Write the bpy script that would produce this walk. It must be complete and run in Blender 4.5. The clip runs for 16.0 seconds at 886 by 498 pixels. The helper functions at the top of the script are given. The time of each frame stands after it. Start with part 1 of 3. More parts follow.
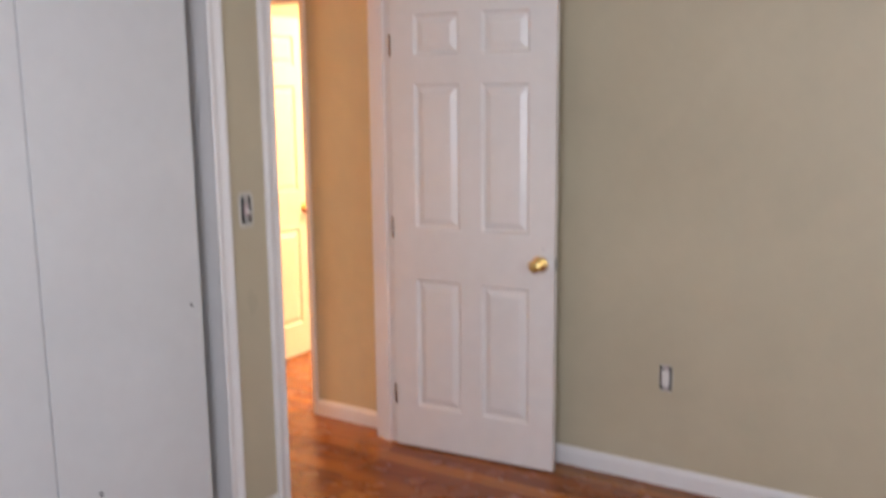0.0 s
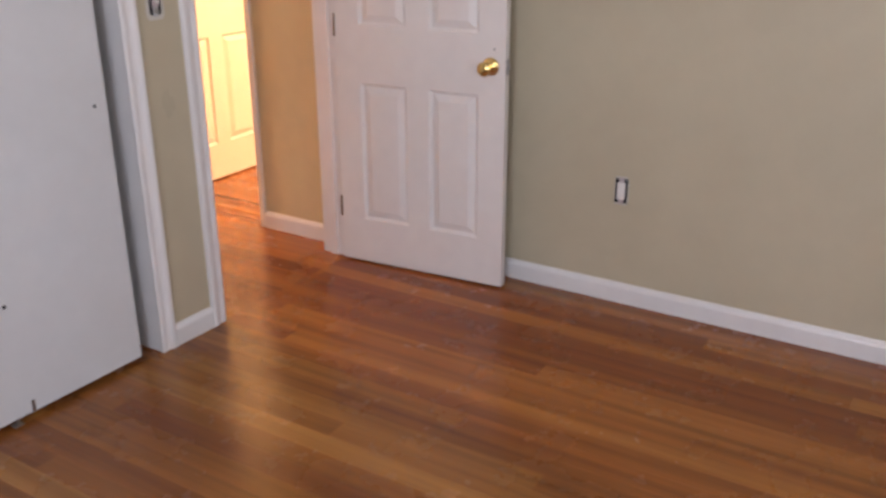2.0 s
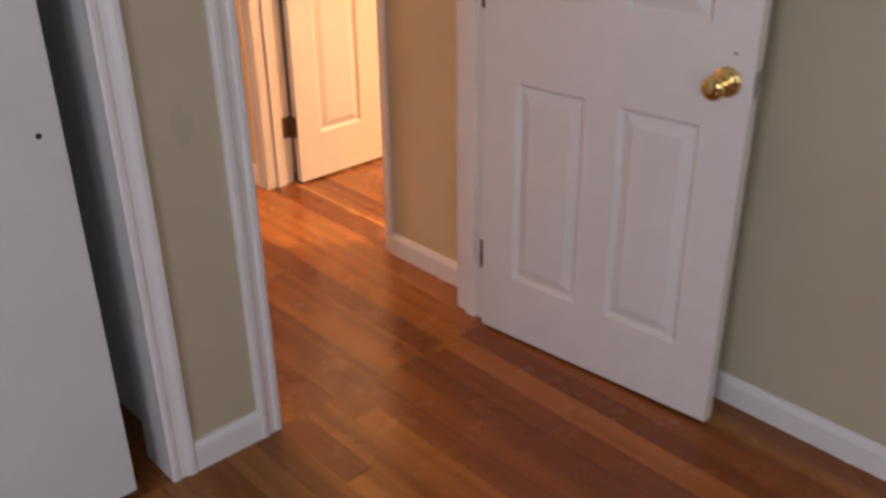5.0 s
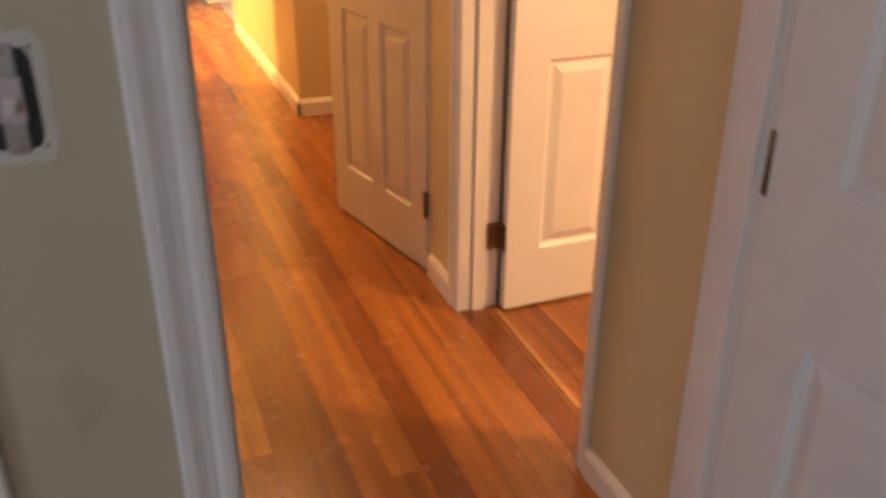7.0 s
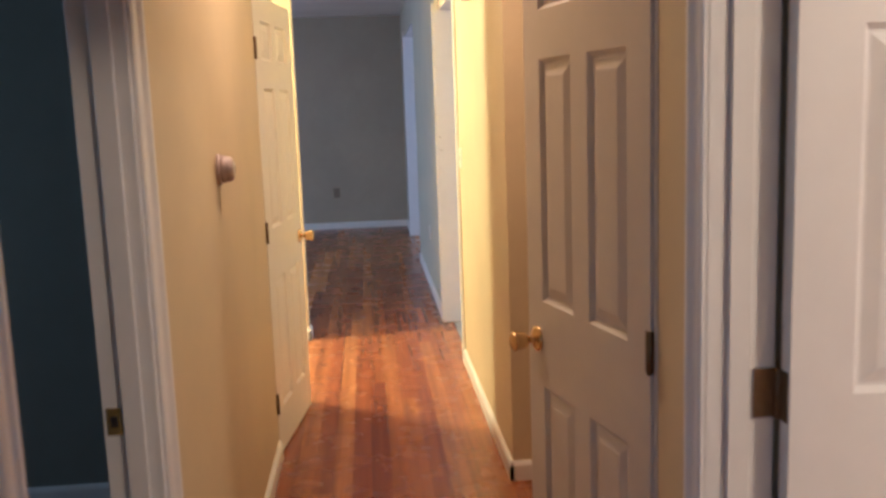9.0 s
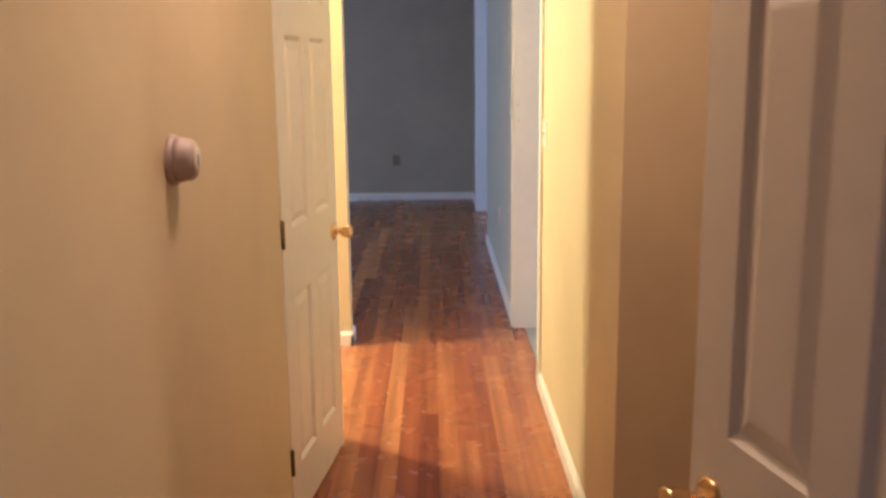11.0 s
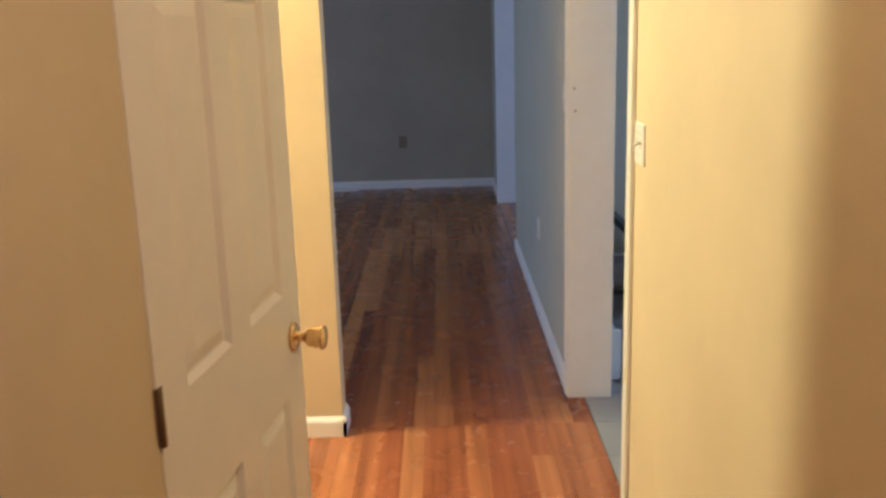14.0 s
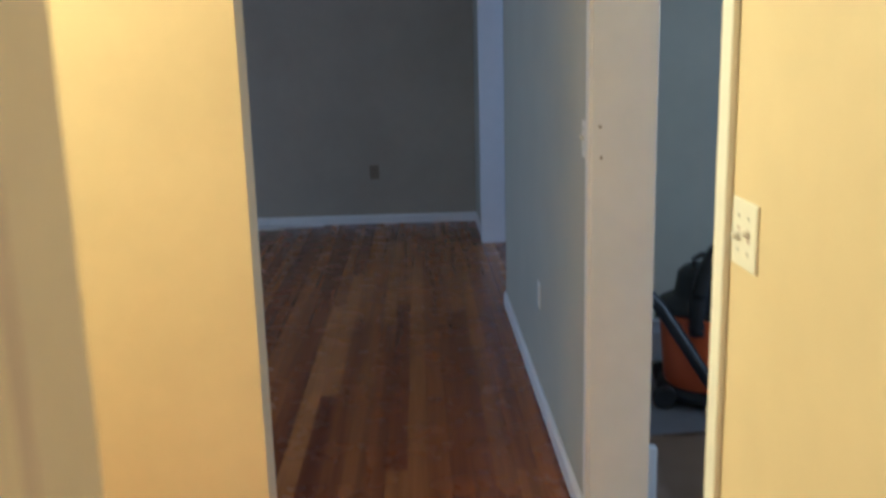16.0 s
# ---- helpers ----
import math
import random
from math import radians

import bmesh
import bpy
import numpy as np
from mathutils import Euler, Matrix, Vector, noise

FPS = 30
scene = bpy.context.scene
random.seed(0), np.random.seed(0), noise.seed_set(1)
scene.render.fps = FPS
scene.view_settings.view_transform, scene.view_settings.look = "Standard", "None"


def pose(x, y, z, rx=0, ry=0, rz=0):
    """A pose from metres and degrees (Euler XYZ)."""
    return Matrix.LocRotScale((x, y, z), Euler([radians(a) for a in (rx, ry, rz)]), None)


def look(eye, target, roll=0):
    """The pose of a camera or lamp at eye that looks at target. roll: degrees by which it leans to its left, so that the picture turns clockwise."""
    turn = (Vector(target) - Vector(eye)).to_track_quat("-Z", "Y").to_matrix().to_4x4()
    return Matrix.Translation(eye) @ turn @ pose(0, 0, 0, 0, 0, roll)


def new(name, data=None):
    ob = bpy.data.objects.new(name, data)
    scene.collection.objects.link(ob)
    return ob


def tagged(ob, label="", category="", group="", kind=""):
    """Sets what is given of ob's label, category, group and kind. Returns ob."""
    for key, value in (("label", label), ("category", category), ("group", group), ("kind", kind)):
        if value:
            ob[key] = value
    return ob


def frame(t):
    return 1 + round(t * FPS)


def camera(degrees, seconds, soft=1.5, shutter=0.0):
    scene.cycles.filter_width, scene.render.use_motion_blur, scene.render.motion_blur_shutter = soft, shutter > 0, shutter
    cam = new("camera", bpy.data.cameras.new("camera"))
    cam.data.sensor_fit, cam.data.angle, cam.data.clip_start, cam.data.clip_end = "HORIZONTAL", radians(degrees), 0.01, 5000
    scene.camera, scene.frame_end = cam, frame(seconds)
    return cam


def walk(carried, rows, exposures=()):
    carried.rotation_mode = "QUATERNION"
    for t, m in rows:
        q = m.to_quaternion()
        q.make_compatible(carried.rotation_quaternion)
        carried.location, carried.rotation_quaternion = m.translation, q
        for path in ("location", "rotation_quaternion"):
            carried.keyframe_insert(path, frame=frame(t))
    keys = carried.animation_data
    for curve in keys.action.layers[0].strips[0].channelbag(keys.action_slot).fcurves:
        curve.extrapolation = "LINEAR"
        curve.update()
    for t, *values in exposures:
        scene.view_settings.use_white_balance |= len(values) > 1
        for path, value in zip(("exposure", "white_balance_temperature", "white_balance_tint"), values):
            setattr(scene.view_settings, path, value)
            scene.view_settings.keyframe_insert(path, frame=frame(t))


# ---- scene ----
PATH = [
    (0, (-3.404, -2.331, 1.632), (-1.738, -1.281, 1.282), -0.6),
    (0.5, (-3.351, -2.34, 1.586), (-1.679, -1.376, 1.062), -0.2),
    (1, (-3.283, -2.348, 1.56), (-1.63, -1.429, 0.909), 0.5),
    (1.5, (-3.184, -2.382, 1.543), (-1.581, -1.401, 0.858), -0.7),
    (2, (-3.09, -2.386, 1.531), (-1.515, -1.396, 0.797), -0.2),
    (2.5, (-2.935, -2.293, 1.532), (-1.326, -1.359, 0.798), -0.0),
    (3, (-2.774, -2.167, 1.538), (-1.167, -1.26, 0.766), -0.7),
    (3.5, (-2.562, -2.082, 1.529), (-1.031, -1.098, 0.701), -1.3),
    (4, (-2.29, -1.978, 1.517), (-0.856, -0.865, 0.679), -0.4),
    (4.2, (-2.197, -1.929, 1.516), (-0.806, -0.767, 0.669), -0.0),
    (6.3, (-1.262, -1.225, 1.433), (-0.374, 0.334, 0.549), 1.0),
    (6.5, (-1.164, -1.119, 1.452), (-0.331, 0.477, 0.581), 2.4),
    (7, (-0.95, -0.915, 1.466), (-0.303, 0.75, 0.568), 0.4),
    (7.5, (-0.712, -0.721, 1.486), (-0.365, 1.1, 0.736), 0.3),
    (8, (-0.589, -0.555, 1.496), (-0.522, 1.351, 0.892), -1.4),
    (8.5, (-0.57, -0.338, 1.519), (-0.458, 1.622, 1.135), -1.6),
    (9, (-0.569, -0.113, 1.532), (-0.412, 1.857, 1.227), -2.0),
    (9.5, (-0.529, 0.161, 1.528), (-0.471, 2.135, 1.215), -1.1),
    (9.7, (-0.501, 0.256, 1.518), (-0.487, 2.238, 1.246), -1.6),
    (11.8, (-0.545, 1.451, 1.536), (-0.536, 3.39, 1.045), 0.2),
    (12, (-0.528, 1.546, 1.536), (-0.572, 3.478, 1.022), 0.3),
    (12.5, (-0.563, 1.807, 1.518), (-0.571, 3.728, 0.961), 1.6),
    (13, (-0.62, 2.06, 1.553), (-0.517, 3.989, 1.035), 0.7),
    (13.5, (-0.624, 2.319, 1.535), (-0.579, 4.246, 0.998), -1.4),
    (14, (-0.587, 2.602, 1.566), (-0.591, 4.548, 1.103), -1.7),
    (14.5, (-0.592, 2.811, 1.555), (-0.559, 4.75, 1.063), -0.2),
    (15, (-0.635, 3.096, 1.565), (-0.501, 5.046, 1.141), 0.6),
    (15.5, (-0.635, 3.352, 1.551), (-0.523, 5.287, 1.058), 0.3),
    (16, (-0.573, 3.68, 1.563), (-0.527, 5.633, 1.133), -1.5),
]
cam = camera(51.8, 16.0, soft=2.9, shutter=0.7)
walk(cam, [(t, look(eye, target, roll)) for t, eye, target, roll in PATH],
     exposures=[(0.0, 0.18, 6500, 15), (2.0, 0.16, 6500, 18), (4.2, -0.18, 6500, 21), (6.3, -0.57, 6500, 14), (7.0, -0.77, 6400, 14), (7.5, -1.12, 5800, 10), (8.0, -1.18, 4600, 5),
                (8.5, -1.22, 4180, 4), (9.0, -1.54, 4000, 4), (10.0, -1.54, 3990, 5), (12.0, -1.86, 3960, 7), (14.0, -2.12, 3880, 3), (16.0, -2.36, 3740, -2)])

# ---- light ----
world = bpy.data.worlds.new("world")
scene.world = world
world.use_nodes = True
wn = world.node_tree
sky = wn.nodes.new("ShaderNodeTexSky")
sky.sky_type = "NISHITA"
sky.sun_disc = False
sky.sun_elevation, sky.sun_rotation = radians(35), radians(200)
wn.nodes["Background"].inputs[1].default_value = 0.1
wn.links.new(sky.outputs[0], wn.nodes["Background"].inputs[0])

sun = new("sun", bpy.data.lights.new("sun", "SUN"))
sun.data.energy, sun.data.angle, sun.data.color = 0.6, radians(15), (1, 0.95, 0.88)
sun.matrix_world = look((-6, -12, 12), (0, 0, 0))


def area(name, eye, target, w, h, watts, color):
    ob = new(name, bpy.data.lights.new(name, "AREA"))
    ob.data.shape, ob.data.size, ob.data.size_y = "RECTANGLE", w, h
    ob.data.energy, ob.data.color = watts, color
    ob.matrix_world = look(eye, target)
    return ob


def bulb(name, place, watts, color, radius):
    ob = new(name, bpy.data.lights.new(name, "POINT"))
    ob.data.energy, ob.data.color, ob.data.shadow_soft_size = watts, color, radius
    ob.location = place
    return ob


DAY = (0.79, 0.865, 1.0)
WARM = (1.0, 0.475, 0.18)
GOLD = (1.0, 0.625, 0.20)
area("daylight_bedroom_south", (-2.6, -3.95, 1.5), (-2.6, 0, 2.3), 1.5, 1.2, 26, DAY)
area("daylight_bedroom_west", (-4.15, -2.2, 1.5), (0, -2.2, 2.4), 1.3, 1.2, 54, DAY)
area("daylight_east_bedroom", (3.17, 0.0, 1.5), (0, 0.2, 1.2), 1.2, 1.2, 15, DAY)
area("daylight_blue_room", (-4.57, 2.2, 1.5), (0, 2.2, 1.2), 0.9, 1.2, 30, (1.0, 0.90, 0.75))
area("daylight_living", (-4.80, 8.0, 1.5), (0, 8.0, -0.4), 1.2, 1.2, 265, (1.0, 0.86, 0.74))
area("daylight_kitchen", (3.17, 5.35, 1.6), (0, 5.35, 1.0), 1.2, 1.0, 205, (1.0, 0.81, 0.66))
area("daylight_dining", (3.17, 10.0, 1.6), (0, 10.0, 1.0), 1.2, 1.0, 125, (0.93, 0.90, 1.0))
bulb("passage_bulb", (-2.47, 5.83, 2.50), 2200, GOLD, 0.13)
dome = area("hall_lamp_glow", (-0.45, 2.90, 2.60), (-0.45, 2.90001, 0), 0.26, 0.26, 86, WARM)
dome.data.shape = "DISK"
bulb("east_bedroom_bulb", (1.5, -0.4, 2.50), 440, (1.0, 0.57, 0.25), 0.09)

# ---- materials ----


def material(name, rough=0.5, metal=0.0, coat=0.0):
    m = bpy.data.materials.new(name)
    m.use_nodes = True
    b = m.node_tree.nodes["Principled BSDF"]
    b.inputs["Roughness"].default_value = rough
    b.inputs["Metallic"].default_value = metal
    b.inputs["Coat Weight"].default_value = coat
    b.inputs["Coat Roughness"].default_value = 0.15
    return m, m.node_tree.nodes, m.node_tree.links, b


def noise_node(n, l, scale, detail=4.0, stretch=(1, 1, 1), rough=0.55):
    geo = n.new("ShaderNodeNewGeometry")
    mp = n.new("ShaderNodeMapping")
    mp.inputs["Scale"].default_value = stretch
    nz = n.new("ShaderNodeTexNoise")
    nz.inputs["Scale"].default_value, nz.inputs["Detail"].default_value = scale, detail
    nz.inputs["Roughness"].default_value = rough
    l.new(geo.outputs["Position"], mp.inputs["Vector"])
    l.new(mp.outputs["Vector"], nz.inputs["Vector"])
    return nz, mp


def ramp(n, l, source, stops):
    r = n.new("ShaderNodeValToRGB")
    e = r.color_ramp.elements
    e[0].position, e[0].color = stops[0][0], (*stops[0][1], 1)
    e[1].position, e[1].color = stops[-1][0], (*stops[-1][1], 1)
    for p, c in stops[1:-1]:
        k = e.new(p)
        k.color = (*c, 1)
    l.new(source, r.inputs[0])
    return r


def mixed(n, l, kind, fac, a, b):
    x = n.new("ShaderNodeMix")
    x.data_type, x.blend_type = "RGBA", kind
    x.inputs["Factor"].default_value = fac
    l.new(a, x.inputs["A"])
    l.new(b, x.inputs["B"])
    return x.outputs["Result"]


def paint(name, color, rough=0.5, grain=260.0, relief=0.06, spread=0.05, coat=0.0):
    """Rolled or brushed paint: faint blotches, fine stipple."""
    m, n, l, b = material(name, rough, 0, coat)
    big, _ = noise_node(n, l, 1.7, 5)
    lo = tuple(c * (1 - spread) for c in color)
    hi = tuple(min(1, c * (1 + spread)) for c in color)
    r = ramp(n, l, big.outputs["Fac"], [(0.35, lo), (0.65, hi)])
    mid, _ = noise_node(n, l, 14, 4)
    r2 = ramp(n, l, mid.outputs["Fac"], [(0.3, (0.96, 0.96, 0.96)), (0.7, (1, 1, 1))])
    l.new(mixed(n, l, "MULTIPLY", 1.0, r.outputs[0], r2.outputs[0]), b.inputs["Base Color"])
    fine, _ = noise_node(n, l, grain, 3)
    bump = n.new("ShaderNodeBump")
    bump.inputs["Strength"].default_value, bump.inputs["Distance"].default_value = relief, 0.003
    l.new(fine.outputs["Fac"], bump.inputs["Height"])
    l.new(bump.outputs[0], b.inputs["Normal"])
    rr = n.new("ShaderNodeMapRange")
    rr.inputs["To Min"].default_value, rr.inputs["To Max"].default_value = rough * 0.85, min(1, rough * 1.15)
    l.new(mid.outputs["Fac"], rr.inputs["Value"])
    l.new(rr.outputs[0], b.inputs["Roughness"])
    return m


def wood(name, joined, tones, gloss=0.24):
    """Varnished strip flooring; each board has its own tone and grain."""
    m, n, l, b = material(name, gloss, 0, 0.08)
    if joined:
        src = n.new("ShaderNodeNewGeometry").outputs["Random Per Island"]
    else:
        src = n.new("ShaderNodeObjectInfo").outputs["Random"]
    b.inputs["Specular IOR Level"].default_value = 0.36
    tone = ramp(n, l, src, tones)
    tone.color_ramp.interpolation = "LINEAR"
    grain, mp = noise_node(n, l, 1.0, 3, (40, 1.2, 1), 0.55)
    shift = n.new("ShaderNodeCombineXYZ")
    mul = n.new("ShaderNodeMath")
    mul.operation = "MULTIPLY"
    mul.inputs[1].default_value = 37.0
    l.new(src, mul.inputs[0])
    l.new(mul.outputs[0], shift.inputs[1])
    l.new(mul.outputs[0], shift.inputs[2])
    l.new(shift.outputs[0], mp.inputs["Location"])
    g = ramp(n, l, grain.outputs["Fac"], [(0.30, (0.70, 0.64, 0.58)), (0.5, (0.95, 0.93, 0.9)), (0.72, (1.12, 1.1, 1.06))])
    c1 = mixed(n, l, "MULTIPLY", 0.6, tone.outputs[0], g.outputs[0])
    streak, mp3 = noise_node(n, l, 1.0, 3, (17, 0.42, 1), 0.5)
    l.new(shift.outputs[0], mp3.inputs["Location"])
    st = ramp(n, l, streak.outputs["Fac"], [(0.36, (0.56, 0.49, 0.44)), (0.5, (0.97, 0.96, 0.95)), (0.66, (1.24, 1.26, 1.24))])
    c3 = mixed(n, l, "MULTIPLY", 0.62, c1, st.outputs[0])
    l.new(c3, b.inputs["Base Color"])
    wear, _ = noise_node(n, l, 6, 5)
    rough = n.new("ShaderNodeMapRange")
    rough.inputs["To Min"].default_value, rough.inputs["To Max"].default_value = gloss * 0.75, gloss * 1.45
    l.new(wear.outputs["Fac"], rough.inputs["Value"])
    l.new(rough.outputs[0], b.inputs["Roughness"])
    bump = n.new("ShaderNodeBump")
    bump.inputs["Strength"].default_value, bump.inputs["Distance"].default_value = 0.06, 0.004
    l.new(streak.outputs["Fac"], bump.inputs["Height"])
    l.new(bump.outputs[0], b.inputs["Normal"])
    return m


def metal(name, color, rough):
    m, n, l, b = material(name, rough, 1.0)
    nz, _ = noise_node(n, l, 60, 4)
    r = ramp(n, l, nz.outputs["Fac"], [(0.3, tuple(c * 0.8 for c in color)), (0.7, color)])
    l.new(r.outputs[0], b.inputs["Base Color"])
    rr = n.new("ShaderNodeMapRange")
    rr.inputs["To Min"].default_value, rr.inputs["To Max"].default_value = rough * 0.7, rough * 1.5
    l.new(nz.outputs["Fac"], rr.inputs["Value"])
    l.new(rr.outputs[0], b.inputs["Roughness"])
    return m


TAN = paint("tan wall paint", (0.50, 0.44, 0.31), 0.55)
CREAM = paint("cream wall paint", (0.60, 0.505, 0.305), 0.5)
SAGE = paint("sage grey wall paint", (0.42, 0.41, 0.34), 0.55)
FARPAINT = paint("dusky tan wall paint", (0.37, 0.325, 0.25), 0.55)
TEAL = paint("dull teal wall paint", (0.22, 0.235, 0.21), 0.55)
CEIL = paint("ceiling paint", (0.78, 0.77, 0.74), 0.8, 120, 0.15)
TRIM = paint("white trim enamel", (0.76, 0.74, 0.72), 0.32, 90, 0.03, 0.03)
DOOR = paint("white door enamel", (0.76, 0.73, 0.70), 0.30, 120, 0.03, 0.02)
SLAB = paint("white closet slab paint", (0.66, 0.67, 0.67), 0.38, 120, 0.04, 0.03)
PLASTER = paint("bare white plaster", (0.58, 0.56, 0.50), 0.8, 80, 0.3)
PLASTIC = paint("white plastic", (0.74, 0.72, 0.68), 0.35, 300, 0.01, 0.02)
GREYPLASTIC = paint("pale grey plastic", (0.50, 0.42, 0.42), 0.4, 300, 0.01, 0.02)
# near-black: painted shade of the wall boxes, holes and slots; also small dark parts
NEARBLACK = paint("near-black for recess shade and dark parts", (0.014, 0.014, 0.016), 0.6, 100, 0.1, 0.2)
BROWNPLATE = paint("dull brown plastic", (0.20, 0.16, 0.12), 0.4, 300, 0.01, 0.02)
IVORY = paint("aged ivory plastic", (0.55, 0.48, 0.36), 0.4, 300, 0.01, 0.02)
BRASS = metal("polished brass", (0.86, 0.62, 0.24), 0.16)
AGED = metal("aged brass hinge", (0.22, 0.16, 0.10), 0.42)
STEEL = metal("zinc steel", (0.5, 0.5, 0.5), 0.35)
TONES = [(0.0, (0.178, 0.052, 0.013)), (0.22, (0.230, 0.075, 0.017)), (0.55, (0.284, 0.103, 0.023)),
         (0.85, (0.335, 0.134, 0.031)), (1.0, (0.390, 0.170, 0.044))]
OAK = wood("varnished oak boards", False, TONES)
OAK_JOINED = wood("varnished oak boards far", True, TONES)
HONEY = wood("honey oak strip", True, [(0.0, (0.40, 0.20, 0.07)), (1.0, (0.46, 0.24, 0.09))])
SUBFLOOR = paint("dark subfloor", (0.09, 0.035, 0.014), 0.9)

# ---- building blocks ----


def empty(name, m=None):
    ob = new(name)
    ob.empty_display_size = 0.1
    if m is not None:
        ob.matrix_world = m
    return ob


def mesh_ob(name, bm, mats, smooth=False):
    me = bpy.data.meshes.new(name)
    bm.normal_update()
    bm.to_mesh(me)
    bm.free()
    for m in (mats if isinstance(mats, (list, tuple)) else [mats]):
        me.materials.append(m)
    if smooth:
        for p in me.polygons:
            p.use_smooth = True
    return new(name, me)


def part(name, bm, mat, parent, label="", m=None, smooth=False):
    ob = mesh_ob(name, bm, mat, smooth)
    ob.parent = parent
    if m is not None:
        ob.matrix_local = m
    if label:
        tagged(ob, label)
    return ob


def box(bm, x0, x1, y0, y1, z0, z1, bevel=0.0, seg=2, mat=0):
    vs = [bm.verts.new((x, y, z)) for x in (x0, x1) for y in (y0, y1) for z in (z0, z1)]
    fs = [bm.faces.new([vs[i] for i in q]) for q in
          ((0, 1, 3, 2), (4, 6, 7, 5), (0, 4, 5, 1), (2, 3, 7, 6), (0, 2, 6, 4), (1, 5, 7, 3))]
    for f in fs:
        f.material_index = mat
    if bevel:
        es = list({e for f in fs for e in f.edges})
        r = bmesh.ops.bevel(bm, geom=es, offset=bevel, segments=seg, affect="EDGES", profile=0.5)
        for f in r["faces"]:
            f.material_index = mat
    return fs


def lathe(bm, prof, seg=24, axis="x", mat=0):
    """Turns (along, radius) pairs about an axis."""
    rings = []
    for a, r in prof:
        ring = []
        for i in range(seg):
            c, s = math.cos(2 * math.pi * i / seg) * r, math.sin(2 * math.pi * i / seg) * r
            ring.append(bm.verts.new({"x": (a, c, s), "y": (s, a, c), "z": (c, s, a)}[axis]))
        rings.append(ring)
    for p, q in zip(rings, rings[1:]):
        for i in range(seg):
            f = bm.faces.new((p[i], p[(i + 1) % seg], q[(i + 1) % seg], q[i]))
            f.material_index, f.smooth = mat, True
    bm.faces.new(rings[0][::-1]).material_index = mat
    bm.faces.new(rings[-1]).material_index = mat


def tube(bm, pts, r, seg=10, ridge=0.0, mat=0):
    """A pipe along points; ridge makes every other ring wider."""
    pts = [Vector(p) for p in pts]
    rings = []
    for i, p in enumerate(pts):
        d = (pts[min(i + 1, len(pts) - 1)] - pts[max(i - 1, 0)]).normalized()
        u = d.orthogonal().normalized() if abs(d.z) > 0.99 else d.cross(Vector((0, 0, 1))).normalized()
        v = d.cross(u)
        rad = r + (ridge if i % 2 else 0)
        rings.append([bm.verts.new(p + rad * (math.cos(2 * math.pi * k / seg) * u + math.sin(2 * math.pi * k / seg) * v)) for k in range(seg)])
    for p, q in zip(rings, rings[1:]):
        for i in range(seg):
            f = bm.faces.new((p[i], p[(i + 1) % seg], q[(i + 1) % seg], q[i]))
            f.smooth, f.material_index = True, mat
    bm.faces.new(rings[0][::-1])
    bm.faces.new(rings[-1])
    bmesh.ops.recalc_face_normals(bm, faces=bm.faces)


def wall(name, axis, face0, face1, a0, a1, openings, mats, label, z1=2.74, extra=()):
    """A wall whose thickness runs from face0 to face1 on axis; openings (b0, b1, sill, head) go right through.
    mats: low-side paint, high-side paint, ends."""
    bm = bmesh.new()

    def block(b0, b1, z0, zz):
        if axis == "x":
            fs = box(bm, face0, face1, b0, b1, z0, zz)
        else:
            fs = box(bm, b0, b1, face0, face1, z0, zz)
        lo, hi = (0, 1) if axis == "x" else (2, 3)
        for i, f in enumerate(fs):
            f.material_index = 0 if i == lo else 1 if i == hi else 2
    at = a0
    for b0, b1, s, h in sorted(openings):
        if b0 > at:
            block(at, b0, 0, z1)
        if s > 0:
            block(b0, b1, 0, s)
        if h < z1:
            block(b0, b1, h, z1)
        at = b1
    if a1 > at:
        block(at, a1, 0, z1)
    return tagged(mesh_ob(name, bm, mats), label, "wall", kind="structure")


CASING = [(0.0, 0.0), (0.0, 0.010), (0.006, 0.013), (0.016, 0.013), (0.024, 0.010), (0.036, 0.012), (0.050, 0.018), (0.062, 0.018), (0.066, 0.014), (0.066, 0.0)]


def casing(name, axis, face, side, b0, b1, head, label, legs="both", width=0.066, floor=0.0):
    """Moulded casing round an opening on the wall face; side: the way it stands out."""
    bm = bmesh.new()
    k = width / 0.066
    prof = [(a * k, d) for a, d in CASING]

    def at(b, out, z):
        return (face + side * out, b, z) if axis == "x" else (b, face + side * out, z)
    st = []
    if legs in ("both", "low"):
        st += [lambda a, d: at(b0 - a, d, floor), lambda a, d: at(b0 - a, d, head + a)]
    else:
        st += [lambda a, d: at(b0, d, head + a)]
    if legs in ("both", "high"):
        st += [lambda a, d: at(b1 + a, d, head + a), lambda a, d: at(b1 + a, d, floor)]
    else:
        st += [lambda a, d: at(b1, d, head + a)]
    rows = [[bm.verts.new(f(a, d)) for a, d in prof] for f in st]
    for p, q in zip(rows, rows[1:]):
        for i in range(len(prof) - 1):
            bm.faces.new((p[i], p[i + 1], q[i + 1], q[i]))
    bm.faces.new(rows[0])
    bm.faces.new(rows[-1])
    bmesh.ops.recalc_face_normals(bm, faces=bm.faces)
    return tagged(mesh_ob(name, bm, TRIM), label, "casing", kind="structure")


